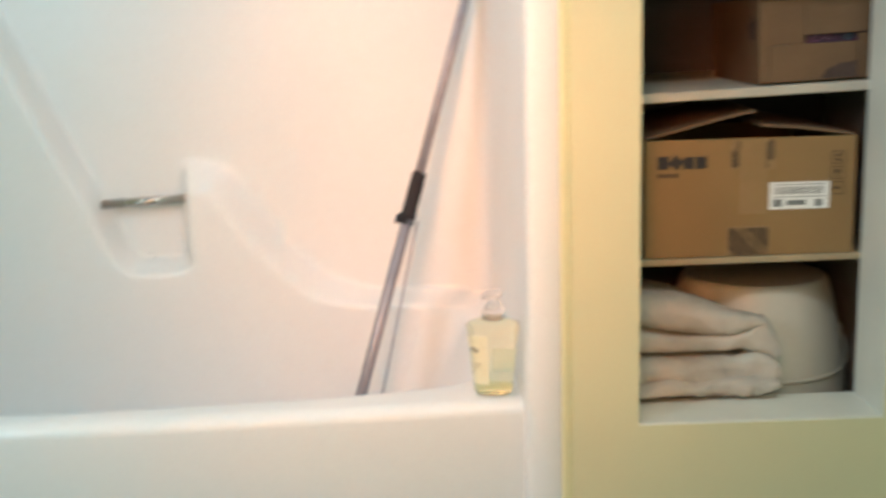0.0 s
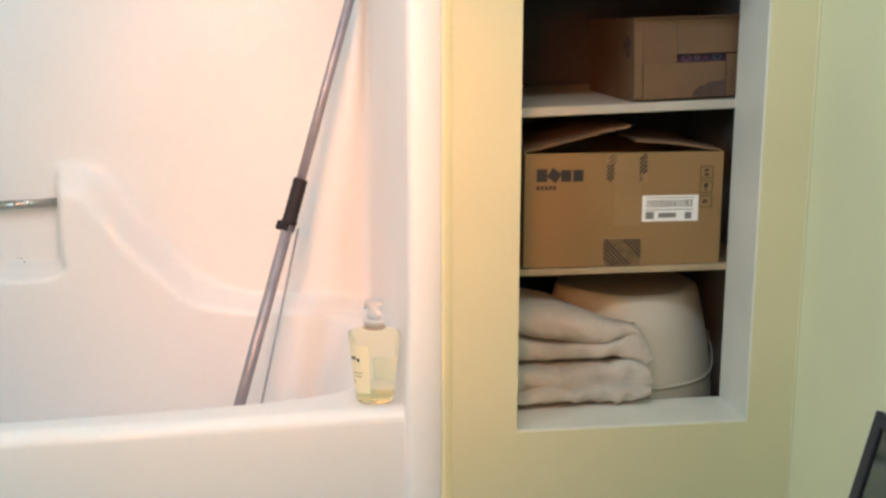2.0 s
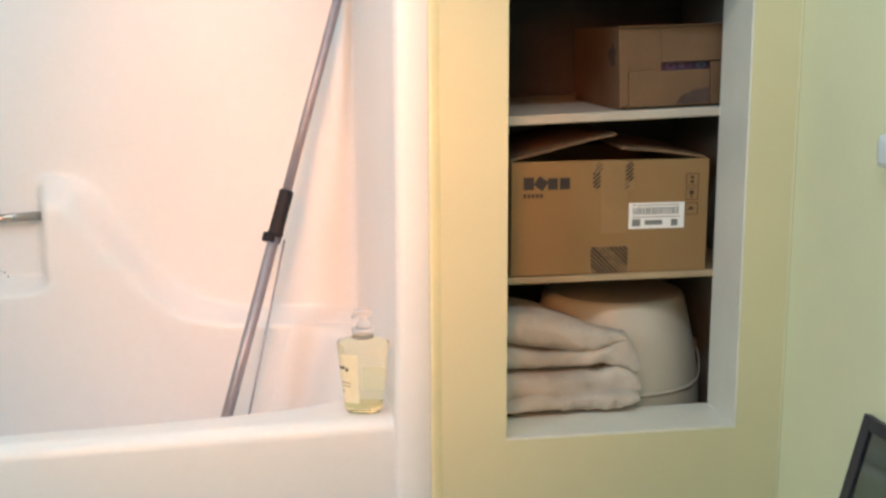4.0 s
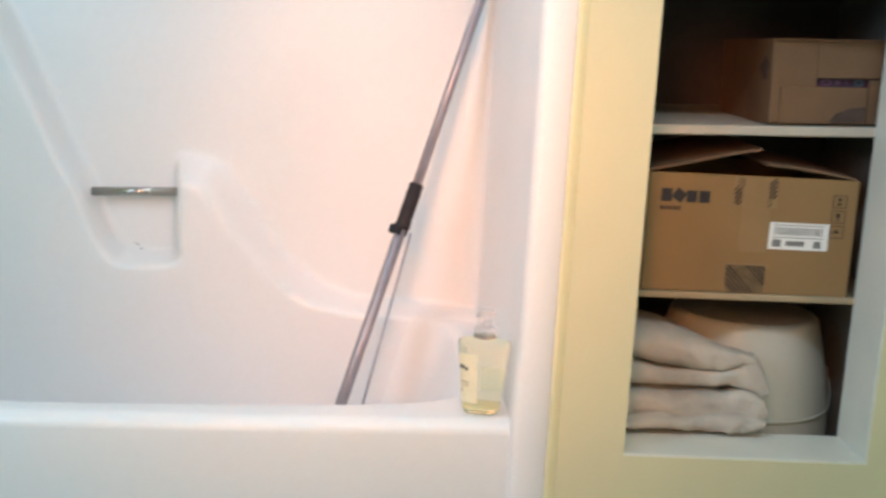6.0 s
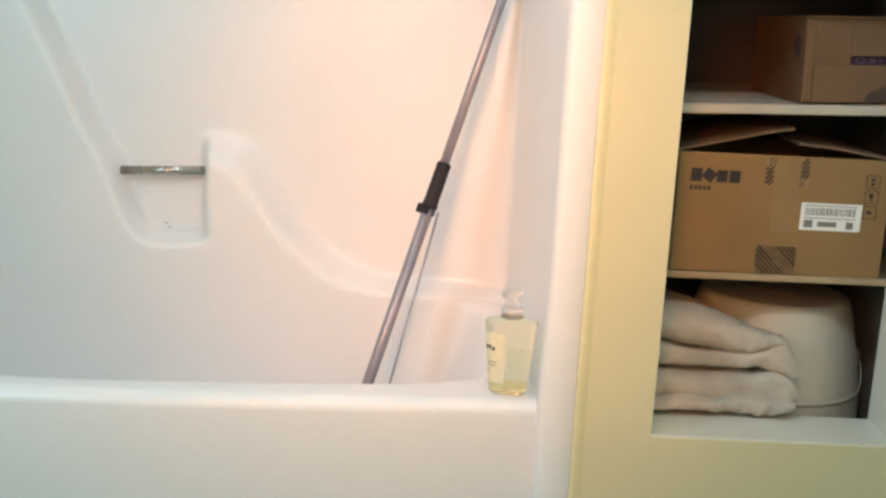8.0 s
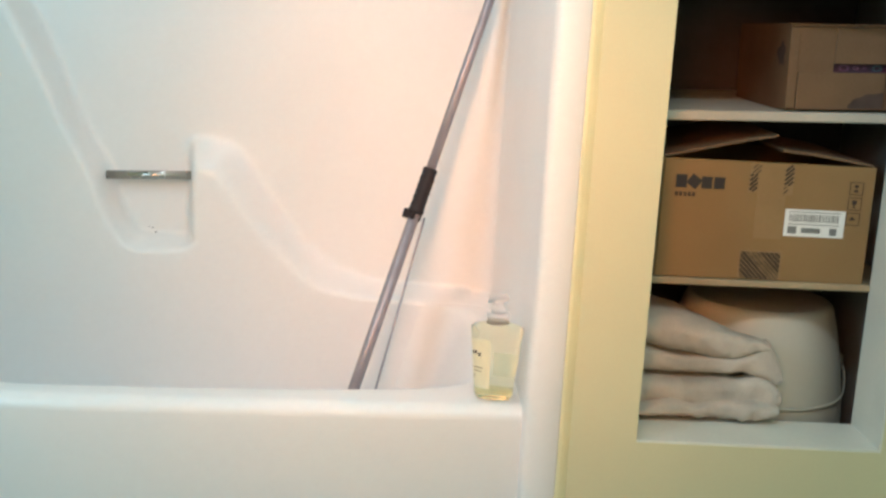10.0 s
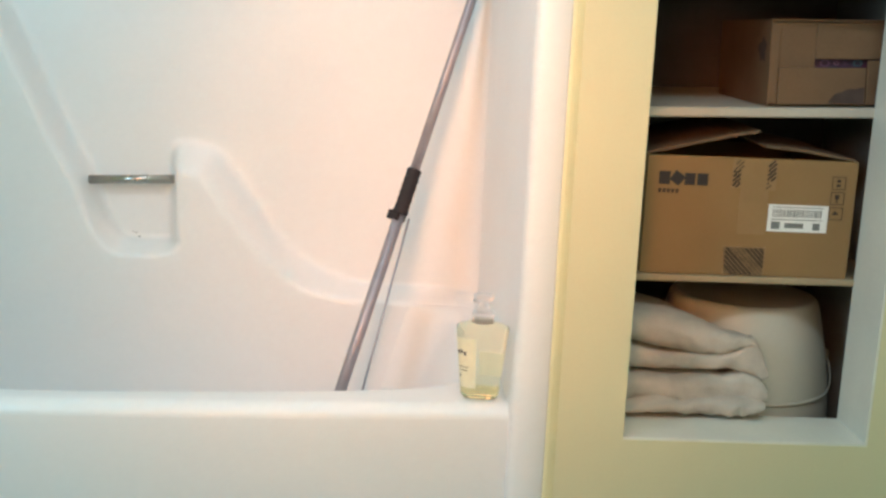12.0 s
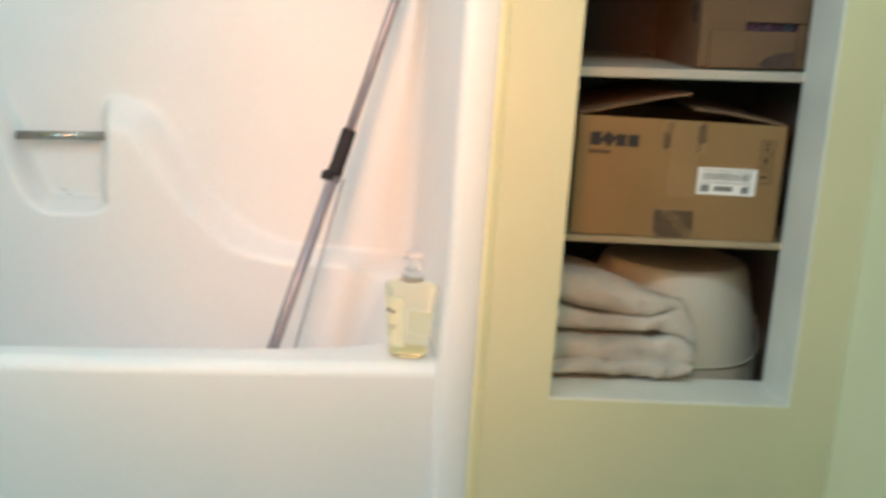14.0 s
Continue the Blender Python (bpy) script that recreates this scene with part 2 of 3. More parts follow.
def ring(inset, z):
    pts = []
    for i in range(N):
        a = 2 * math.pi * (i + 0.5) / N
        c, s = math.cos(a), math.sin(a)
        r = (abs(c) ** 7.5 + abs(s) ** 7.5) ** (-1 / 7.5)
        px, v = r * c, r * s
        x = CX + (HX - inset * (1 + 0.9 * max(0, px))) * px
        f, b = bow(x) + 0.112 + inset, 0.668 - 0.30 * max(0, inset - 0.05)
        pts.append((x, f + (b - f) * (0.5 + 0.5 * v), z))
    return pts


outer = []
for i in range(N):
    a = 2 * math.pi * (i + 0.5) / N
    c, s = math.cos(a), math.sin(a)
    k = 1 / max(abs(c), abs(s))
    x = (TX0 + TX1) / 2 + ((TX1 - TX0) / 2 + 0.05) * c * k
    f, b = front(x) + 0.024, 0.66
    outer.append((x, f + (b - f) * (0.5 + 0.5 * s * k), RIM))
rows = [outer, ring(-0.016, RIM), ring(-0.008, RIM - 0.002), ring(0.0, RIM - 0.009), ring(0.006, RIM - 0.022), ring(0.03, 0.30), ring(0.05, 0.19), ring(0.08, 0.135), ring(0.13, 0.112), ring(0.22, 0.108)]
part("basin", grid(rows, True, False), GELCOAT, tub, smooth=True)
bpy.data.objects["basin"].data.polygons[0].use_smooth = True
bm = bmesh.new()
vs = [bm.verts.new(p) for p in ring(0.22, 0.108)]
bm.faces.new(vs)
part("basin_floor", bm, GELCOAT, tub)
rows = []
for i in range(60):
    x = TX0 + (TX1 - TX0) * i / 59
    y = front(x)
    r = 0.024
    prof = [(y + r - r * math.sin(a), RIM - r + r * math.cos(a)) for a in [k * math.pi / 20 for k in range(11)]]
    prof += [(y + 0.001, RIM - 0.07), (y + 0.004, 0.28), (y + 0.010, 0.20), (y + 0.012, 0.0)]
    rows.append([(x, *p) for p in prof])
part("apron", grid(rows), GELCOAT, tub, smooth=True)

# ---- moulded wall surround ----
# outline of the thicker lower part of the back panel: shoulder, notch for the soap ledge, post, ledge
OUTLINE = [(-1.70, 2.0), (-1.203, 1.022), (-1.153, 0.915), (-1.100, 0.793), (-1.052, 0.706), (-1.018, 0.608), (-0.990, 0.565), (-0.966, 0.556), (-0.900, 0.556),
           (-0.877, 0.562), (-0.874, 0.779), (-0.852, 0.782), (-0.822, 0.781), (-0.765, 0.757), (-0.697, 0.659), (-0.634, 0.573), (-0.570, 0.514),
           (-0.51, 0.487), (-0.441, 0.470), (-0.10, 0.459), (-0.10, 0.2), (-1.75, 0.2)]
SOFT = [0.033, 0.033, 0.032, 0.032, 0.031, 0.030, 0.027, 0.022, 0.018, 0.009, 0.05, 0.07, 0.075, 0.075, 0.068, 0.055, 0.05, 0.034, 0.022, 0.02, 0.05, 0.05]


def curved(k0, k1, n=5):
    """The stretch k0 to k1 of the outline, rounded through its points."""
    out, soft = [], []
    for k in range(k0, k1):
        p = [Vector(OUTLINE[min(max(j, k0), k1)]) for j in (k - 1, k, k + 1, k + 2)]
        for i in range(n):
            t = i / n
            v = 0.5 * (2 * p[1] + (p[2] - p[0]) * t + (2 * p[0] - 5 * p[1] + 4 * p[2] - p[3]) * t * t + (3 * p[1] - p[0] - 3 * p[2] + p[3]) * t ** 3)
            out.append((v.x, v.y))
            soft.append(SOFT[k] + (SOFT[min(k + 1, k1 - 1)] - SOFT[k]) * t)
    return out, soft


ca, sa = curved(1, 9)
cb, sb = curved(10, 19)
OUTLINE, SOFT = OUTLINE[:1] + ca + OUTLINE[9:10] + cb + OUTLINE[19:], SOFT[:1] + sa + SOFT[9:10] + sb + SOFT[19:]
EDGE = len(OUTLINE) - 3


def relief(x, z):
    """How far the thicker part stands out at (x, z), 0 to 1."""
    best = np.full(x.shape, 9.0)
    val = np.zeros(x.shape)
    inside = np.zeros(x.shape, bool)
    for k, (ax, az) in enumerate(OUTLINE):
        bx, bz = OUTLINE[(k + 1) % len(OUTLINE)]
        t = np.clip(((x - ax) * (bx - ax) + (z - az) * (bz - az)) / ((bx - ax) ** 2 + (bz - az) ** 2), 0, 1)
        d = np.hypot(x - ax - t * (bx - ax), z - az - t * (bz - az))
        if bz != az:
            inside ^= ((az > z) != (bz > z)) & (x < (bx - ax) * (z - az) / (bz - az) + ax)
        e = step(d, SOFT[k])
        if k < EDGE:
            val = np.where(best > 8.5, e, np.minimum(val, e))
            best = np.minimum(best, d)
    return np.where(inside, val, 0.0)


BACK, PROUD = 0.722, 0.068
gx = np.concatenate([np.linspace(-1.72, -1.42, 16)[:-1], np.linspace(-1.42, -0.62, 134)[:-1], np.linspace(-0.62, -0.245, 40)])
gz = np.concatenate([np.linspace(0.20, 0.425, 10)[:-1], np.linspace(0.425, 1.15, 146)[:-1], np.linspace(1.15, 2.05, 20)])
X, Z = np.meshgrid(gx, gz)
Y = BACK - PROUD * relief(X, Z)
for _ in range(4):
    Y[1:-1, 1:-1] = (Y[1:-1, 1:-1] * 2 + Y[:-2, 1:-1] + Y[2:, 1:-1] + Y[1:-1, :-2] + Y[1:-1, 2:]) / 6
surround = thing("tub_surround", "white moulded fibreglass tub surround with soap ledge", "surround", kind="structure")
part("back_panel", grid([[(float(X[j, i]), float(Y[j, i]), float(Z[j, i])) for i in range(len(gx))] for j in range(len(gz))]), GELCOAT, surround, smooth=True)
# specks of dried soap on the ledge
for x, z, r in ((-0.962, 0.5690, 0.0020), (-0.969, 0.5715, 0.0013), (-0.955, 0.5600, 0.0020), (-0.949, 0.5580, 0.0012)):
    y = BACK - PROUD * float(relief(np.array([x]), np.array([z]))[0])
    bm = lathe([(0.4 * r, -0.3 * r), (r, 0.0), (0.4 * r, 0.3 * r)], 10)
    bmesh.ops.transform(bm, matrix=Matrix.Translation((x, y - 0.002, z)) @ Matrix.Rotation(radians(60), 4, "X"), verts=bm.verts)
    part("soap_speck", bm, GREY_INK, surround, "dried grey soap speck")
# side panel: from the front flange round to the back panel
plan = [(-0.127, 0.012), (-0.127, -0.004), (-0.130, -0.007), (-0.167, -0.007), (-0.175, -0.004), (-0.180, 0.004), (-0.1815, 0.02), (-0.183, 0.10)]
plan += [(-0.183 - 0.014 * t, 0.10 + 0.57 * t) for t in (0.25, 0.5, 0.75, 1.0)]
plan += [(-0.197 - 0.05 * (1 - math.cos(a)), 0.672 + 0.05 * math.sin(a)) for a in [k * math.pi / 16 for k in range(1, 9)]]
rows = []
for z in (0.0, 0.30, 0.425, 0.437, 0.440, 0.4425, 0.445, 0.4475, 0.450, 0.4525, 0.455, 0.459, 0.464, 0.47, 0.49, 0.52, 0.56, 0.60, 0.66, 0.80, 1.20, 2.05):
    low = PROUD * float(step(np.array(0.461 - z), 0.022))
    flare = 0.006 * float(step(np.array(0.66 - z), 0.24))
    rows.append([(x - (flare if 3 <= k <= 8 else 0), y - (low if k > 10 else 0), z) for k, (x, y) in enumerate(plan)])
part("side_panel", grid(rows), GELCOAT, surround, smooth=True)
part("top_edge", boxed(XL, -0.19, 0.70, 0.80, 2.05, 2.07), GELCOAT, surround)
tagged(part("trim", grid([[(-0.128, -0.002, z), (-0.1265, -0.0066, z), (-0.121, -0.0055, z), (-0.114, -0.0028, z), (-0.109, -0.0004, z)] for z in (0, ZC)]), BEAD, smooth=True),
       "painted yellow edge bead beside the tub surround", "trim", kind="structure")

# ---- grab bar ----
bar = thing("grab_bar", "short brushed metal grab bar across the soap ledge", "grab bar")
part("bar", tube((-1.051, 0.682, 0.6892), (-0.868, 0.682, 0.697), 0.0096, 20), CHROME, bar, smooth=True)

# ---- mop ----
def on_pole(z):
    return Vector((-0.4850 + 0.304 * (z - 0.31), 0.465 + 0.24 * (z - 0.31), z))


mop = thing("mop", "grey aluminium squeeze mop handle leaning in the tub", "mop", at=(0, 0, 0))
part("pole", tube(on_pole(0.112), on_pole(0.68), 0.0117, 24), STEEL, mop, smooth=True)
part("upper_pole", tube(on_pole(0.66), on_pole(1.36), 0.0099, 24), STEEL, mop, smooth=True)
ax = (on_pole(1.0) - on_pole(0.5)).normalized()
q = ax.to_track_quat("Z", "Y")
g0 = on_pole(0.660)
prof = [(0.0145, 0.0), (0.0165, 0.003), (0.0165, 0.010), (0.0150, 0.013)]
for k in range(5):
    prof += [(0.0158, 0.018 + k * 0.014), (0.0145, 0.026 + k * 0.014)]
prof += [(0.0150, 0.092), (0.0155, 0.096), (0.0135, 0.099)]
bm = lathe(prof, 24)
bmesh.ops.transform(bm, matrix=Matrix.Translation(g0) @ q.to_matrix().to_4x4(), verts=bm.verts)
part("grip", bm, RUBBER, mop, "black ribbed rubber grip", smooth=True)
bm = boxed(-0.010, 0.026, -0.012, 0.012, -0.014, 0.006, bevel=0.003)
bmesh.ops.transform(bm, matrix=Matrix.Translation(g0) @ Matrix.Rotation(radians(0), 4, "Z") @ q.to_matrix().to_4x4(), verts=bm.verts)
part("lever_bracket", bm, RUBBER, mop, "black plastic bracket")
part("pull_rod", tube(g0 + Vector((0.020, 0.0, -0.008)), (-0.444 - 0.040, 0.465 - 0.045, 0.13), 0.0022, 10), STEEL, mop, "thin metal pull rod", smooth=True)

# ---- soap bottle ----
def oval(w, d, z, n=40, p=0.8):
    out = []
    for i in range(n):
        a = 2 * math.pi * i / n
        c, s = math.cos(a), math.sin(a)
        out.append((math.copysign(abs(c) ** p, c) * w / 2, math.copysign(abs(s) ** p, s) * d / 2, z))
    return out


bottle = thing("soap_bottle", "clear pump bottle of pale yellow hand soap on the tub rim", "soap bottle", at=(-0.233, 0.056, RIM + 0.0005))
bottle.rotation_euler = (0, 0, radians(-8))
bottle.scale = (1, 1, 0.95)
BODY = [(0.040, 0.026, 0.0), (0.056, 0.038, 0.002), (0.063, 0.043, 0.008), (0.068, 0.046, 0.03), (0.076, 0.049, 0.07), (0.083, 0.051, 0.105),
        (0.0865, 0.052, 0.122), (0.0860, 0.051, 0.1265), (0.080, 0.047, 0.130), (0.055, 0.038, 0.1335), (0.035, 0.033, 0.135), (0.033, 0.033, 0.1365)]
part("body", grid([oval(*b) for b in BODY], True, True), BOTTLE, bottle, smooth=True)
part("liquid", grid([oval(b[0] - 0.005, b[1] - 0.005, max(b[2], 0.003)) for b in BODY[:3]] + [oval(0.058, 0.039, 0.014), oval(0.059, 0.039, 0.017)], True, True), SOAP, bottle, "pale yellow liquid soap", smooth=True)
part("neck_collar", lathe([(0.0172, 0.1375), (0.0165, 0.139), (0.0165, 0.146), (0.0185, 0.1475), (0.0185, 0.152), (0.0165, 0.154)], 32), PUMP, bottle, "frosted clear collar", smooth=True)
part("neck_ring", lathe([(0.0166, 0.1350), (0.0190, 0.1360), (0.0190, 0.1385), (0.0170, 0.1395)], 32), RING, bottle, "brownish neck ring", smooth=True)
pump = part("pump_head", lathe([(0.0125, 0.153), (0.0115, 0.163), (0.0075, 0.166), (0.0075, 0.174), (0.015, 0.176), (0.0165, 0.180), (0.0145, 0.184)], 28), PUMP, bottle, smooth=True)
part("spout", tube((0, 0, 0.180), (-0.014, -0.020, 0.178), 0.0046, 14, 0.0038), PUMP, pump, smooth=True)


def label_patch(a0, a1, z0, z1, lift):
    rows = []
    for j in range(7):
        z = z0 + (z1 - z0) * j / 6
        k = min(range(len(BODY) - 1), key=lambda i: 0 if BODY[i][2] <= z <= BODY[i + 1][2] else 1)
        t = (z - BODY[k][2]) / (BODY[k + 1][2] - BODY[k][2])
        w, d = [BODY[k][i] + (BODY[k + 1][i] - BODY[k][i]) * t + 2 * lift for i in (0, 1)]
        row = []
        for i in range(13):
            a = a0 + (a1 - a0) * i / 12
            c, s = math.cos(a), math.sin(a)
            row.append((math.copysign(abs(c) ** 0.8, c) * w / 2, math.copysign(abs(s) ** 0.8, s) * d / 2, z))
        rows.append(row)
    return grid(rows)


part("label", label_patch(math.pi * 1.08, math.pi * 1.46, 0.022, 0.110, 0.0004), LABEL, bottle, "pale yellow printed label", smooth=True)
part("back_label", label_patch(math.pi * 0.24, math.pi * 0.52, 0.034, 0.076, 0.0004), BACK_LABEL, bottle, "greenish back label seen through the bottle", smooth=True)
for a0, a1, z0, z1 in ((1.13, 1.19, 0.082, 0.088), (1.21, 1.26, 0.083, 0.089), (1.28, 1.33, 0.080, 0.086), (1.14, 1.36, 0.058, 0.060), (1.16, 1.34, 0.052, 0.054), (1.15, 1.19, 0.040, 0.046)):
    part("label_mark", label_patch(math.pi * a0, math.pi * a1, z0, z1, 0.0009), INK if z0 > 0.07 else LABEL_PRINT, bottle)

# ---- computer carton ----
BX0, BX1, BY0, BY1, BZ0, BZ1 = 0.031, 0.385, 0.119, 0.43, 0.6502, 0.850
T = 0.004
carton = thing("cardboard_carton", "large brown computer carton with loosely closed flaps on the shelf", "cardboard box")
part("front_panel", boxed(BX0, BX1, BY0, BY0 + T, BZ0, BZ1, bevel=0.0015), CARD, carton)
part("back_panel", boxed(BX0, BX1, BY1 - T, BY1, BZ0, BZ1), CARD, carton)
part("side_panel", boxed(BX0, BX0 + T, BY0 + T, BY1 - T, BZ0, BZ1), CARD, carton)
part("side_panel", boxed(BX1 - T, BX1, BY0 + T, BY1 - T, BZ0, BZ1), CARD, carton)
part("bottom_panel", boxed(BX0 + T, BX1 - T, BY0 + T, BY1 - T, BZ0, BZ0 + T), CARD_IN, carton)


def flap(x0, z0, x1, z1, y0, y1, label, sag, seed):
    """A bent cardboard flap with a torn, uneven end."""
    rows, r = [], random.Random(seed)
    for i in range(31):
        t = i / 30
        torn = max(0.0, (t - 0.62) / 0.38)
        x, z = x0 + (x1 - x0) * t, z0 + (z1 - z0) * t + sag * math.sin(math.pi * t)
        wob = 0.0015 * math.sin(9 * t + x0 * 40) + torn * r.uniform(-0.002, 0.004)
        z += torn * r.uniform(-0.0012, 0.0012)
        th = T * (1 - 0.35 * torn * r.random())
        rows.append([(x, y0 + wob, z), (x, y1, z + 0.006), (x, y1, z + 0.006 + th), (x, y0 + wob + 0.001, z + th)])
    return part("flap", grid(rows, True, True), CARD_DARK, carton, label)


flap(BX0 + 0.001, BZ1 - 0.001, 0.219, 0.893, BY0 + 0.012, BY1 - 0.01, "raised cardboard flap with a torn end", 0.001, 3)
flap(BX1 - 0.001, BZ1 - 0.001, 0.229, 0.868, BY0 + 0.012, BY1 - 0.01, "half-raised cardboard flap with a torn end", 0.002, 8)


def plate(name, x0, x1, z0, z1, y, mat, parent, label="", t=0.0006):
    return part(name, boxed(x0, x1, y - t, y, z0, z1), mat, parent, label)


F = BY0 - 0.0002
# maker's mark: four plain dark blocks, the second one turned
logo = part("printed_mark", boxed(0.052, 0.0705, F - 0.0006, F, 0.8015, 0.8235), INK, carton, "black printed block mark")
for x0, x1, z0, z1, turn in ((0.0730, 0.0925, 0.8030, 0.8220, 35), (0.0950, 0.1125, 0.8015, 0.8215, 0), (0.1160, 0.1340, 0.8015, 0.8215, 0)):
    c = Vector(((x0 + x1) / 2, 0, (z0 + z1) / 2))
    bm = boxed(x0, x1, F - 0.0006, F, z0, z1)
    bmesh.ops.transform(bm, matrix=Matrix.Translation(c) @ Matrix.Rotation(radians(turn), 4, "Y") @ Matrix.Translation(-c), verts=bm.verts)
    part("mark_block", bm, INK, logo)
for k in range(5):
    plate("text_bar", 0.052 + k * 0.0072, 0.0572 + k * 0.0072, 0.7875, 0.7945, F, INK_SOFT, carton)
# sealing tape with hatched print
plate("tape", 0.1905, 0.2375, 0.722, BZ1 - 0.001, F, TAPE, carton, "clear brown sealing tape")
plate("tape", 0.171, 0.243, BZ0 + 0.001, 0.7005, F, TAPE, carton, "clear brown sealing tape")


def hatch(x0, x1, z0, z1, gap, width, lean=1, only=None):
    """Slanting printed stripes that fill a rectangle; lean -1 mirrors them."""
    bm = bmesh.new()
    n = int((x1 - x0 + z1 - z0) / gap)
    for k in range(1, n + 1):
        s = k * gap
        a = (min(s, x1 - x0), z0 + max(0, s - (x1 - x0)))
        b = (max(0, s - (z1 - z0)), z0 + min(s, z1 - z0))
        if lean < 0:
            a, b = (x1 - x0 - a[0], a[1]), (x1 - x0 - b[0], b[1])
        d = Vector((b[0] - a[0], 0, b[1] - a[1]))
        if d.length < 0.005 or (only and k not in only):
            continue
        m = Matrix.Translation((x0 + (a[0] + b[0]) / 2, F - 0.0009, (a[1] + b[1]) / 2)) @ Matrix.Rotation(-math.atan2(d.z, d.x), 4, "Y")
        box(bm, -d.length / 2, d.length / 2, -0.0002, 0.0002, -width / 2, width / 2, m=m)
    return bm


def patch(points, mat, label="", lift=0.0):
    """A thin printed patch on the carton's front, from its corners (x, z)."""
    bm = bmesh.new()
    rows = [[(x, F - 0.0007 - lift - d, z) for x, z in points] for d in (0.0, 0.0003)]
    a, b = [[bm.verts.new(p) for p in r] for r in rows]
    bm.faces.new(a)
    bm.faces.new(b)
    for k in range(len(points)):
        bm.faces.new((a[k], a[k - 1], b[k - 1], b[k]))
    return part("tape_print", bm, mat, carton, label)


patch(((0.176, 0.6515), (0.2405, 0.6515), (0.2405, 0.699), (0.1725, 0.699), (0.1725, 0.664)), TAPE_FAINT, "faded print on tape")
part("tape_print", hatch(0.1735, 0.2400, 0.6525, 0.6980, 0.0080, 0.0036, only=(2, 3, 4, 5, 6)), INK_SOFT, carton, "bold slanting stripes")
part("tape_print", hatch(0.1735, 0.2400, 0.6525, 0.6980, 0.0080, 0.0014, only=(7, 8, 9)), TAPE_DARK, carton, "thin slanting print")
part("tape_print", hatch(0.1735, 0.2400, 0.6525, 0.6980, 0.0080, 0.0036, only=(10, 11, 12, 13)), INK_SOFT, carton, "bold slanting stripes")
plate("tape", 0.1745, 0.1905, 0.7995, BZ1 - 0.001, F, TAPE, carton)
part("tape_print", hatch(0.1755, 0.1880, 0.8010, 0.8300, 0.0075, 0.0036, -1), INK_SOFT, carton, "bold slanting stripes")
part("tape_print", hatch(0.1790, 0.1920, 0.8300, 0.8470, 0.0075, 0.0022, -1), TAPE_DARK, carton, "faded slanting stripes")
plate("tape", 0.2375, 0.2485, 0.797, BZ1 - 0.001, F, TAPE, carton)
part("tape_print", hatch(0.2335, 0.2470, 0.8130, 0.8480, 0.0075, 0.0036, -1), INK_SOFT, carton, "bold slanting stripes")
part("tape_print", hatch(0.2330, 0.2400, 0.7990, 0.8110, 0.0075, 0.0022, -1), TAPE_DARK, carton, "faded slanting stripes")
# address sticker with bars
sticker = plate("sticker", 0.2405, 0.3420, 0.7285, 0.7745, F, PAPER, carton, "white sticker with bar code")
x = 0.2480
rnd = random.Random(4)
while x < 0.333:
    w = rnd.choice((0.0012, 0.0018, 0.0026))
    plate("bar_line", x, x + w, 0.7535, 0.7665, F - 0.0007, GREY_INK, sticker, t=0.0003)
    x += w + rnd.choice((0.0010, 0.0016, 0.0022))
for x0, x1, z0, z1 in ((0.247, 0.262, 0.733, 0.7455), (0.270, 0.302, 0.735, 0.7435), (0.318, 0.330, 0.7325, 0.7445)):
    plate("text_bar", x0, x1, z0, z1, F - 0.0007, GREY_INK, sticker, t=0.0003)
for z in (0.7695, 0.7485):
    plate("text_bar", 0.247, 0.334, z, z + 0.0014, F - 0.0007, GREY_INK, sticker, t=0.0003)
ICONS = (((0.3515, 0.3580, 0.0120, 0.0170), (0.3515, 0.3580, 0.0045, 0.0090)),
         ((0.3505, 0.3580, 0.0095, 0.0170), (0.3532, 0.3552, 0.0055, 0.0095), (0.3510, 0.3575, 0.0040, 0.0052)),
         ((0.3490, 0.3585, 0.0085, 0.0120), (0.3515, 0.3560, 0.0120, 0.0145)))
for k, icon in enumerate(ICONS):
    z0 = 0.8030 - k * 0.0258
    bm = bmesh.new()
    for a in ((0.3435, 0.3665, 0.0, 0.0012), (0.3435, 0.3665, 0.0205, 0.0217), (0.3435, 0.3447, 0.0012, 0.0205), (0.3653, 0.3665, 0.0012, 0.0205), *icon):
        box(bm, a[0], a[1], F - 0.0005, F, z0 + a[2], z0 + a[3])
    part("handling_mark", bm, INK_SOFT, carton)

# ---- small carton on the upper shelf ----
small = thing("cardboard_carton", "worn brown carton with a slotted front on the upper shelf", "cardboard box", at=(0.222, 0.128, 0.937))
small.rotation_euler = (0, radians(-1.9), radians(3.0))
SW, SD, SH = 0.222, 0.24, 0.136
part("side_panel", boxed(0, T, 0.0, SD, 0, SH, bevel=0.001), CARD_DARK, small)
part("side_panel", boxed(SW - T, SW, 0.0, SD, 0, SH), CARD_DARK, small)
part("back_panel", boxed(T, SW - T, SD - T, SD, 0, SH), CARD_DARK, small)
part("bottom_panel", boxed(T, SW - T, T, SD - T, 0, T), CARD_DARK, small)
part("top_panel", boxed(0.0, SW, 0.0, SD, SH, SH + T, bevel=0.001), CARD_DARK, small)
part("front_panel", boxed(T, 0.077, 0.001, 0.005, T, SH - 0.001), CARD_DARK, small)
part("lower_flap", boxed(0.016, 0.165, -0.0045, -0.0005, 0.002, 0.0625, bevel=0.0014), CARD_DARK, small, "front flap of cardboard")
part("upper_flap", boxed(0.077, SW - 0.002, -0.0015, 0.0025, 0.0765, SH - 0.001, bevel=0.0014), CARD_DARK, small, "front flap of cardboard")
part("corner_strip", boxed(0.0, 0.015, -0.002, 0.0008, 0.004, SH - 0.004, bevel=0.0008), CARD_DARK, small)
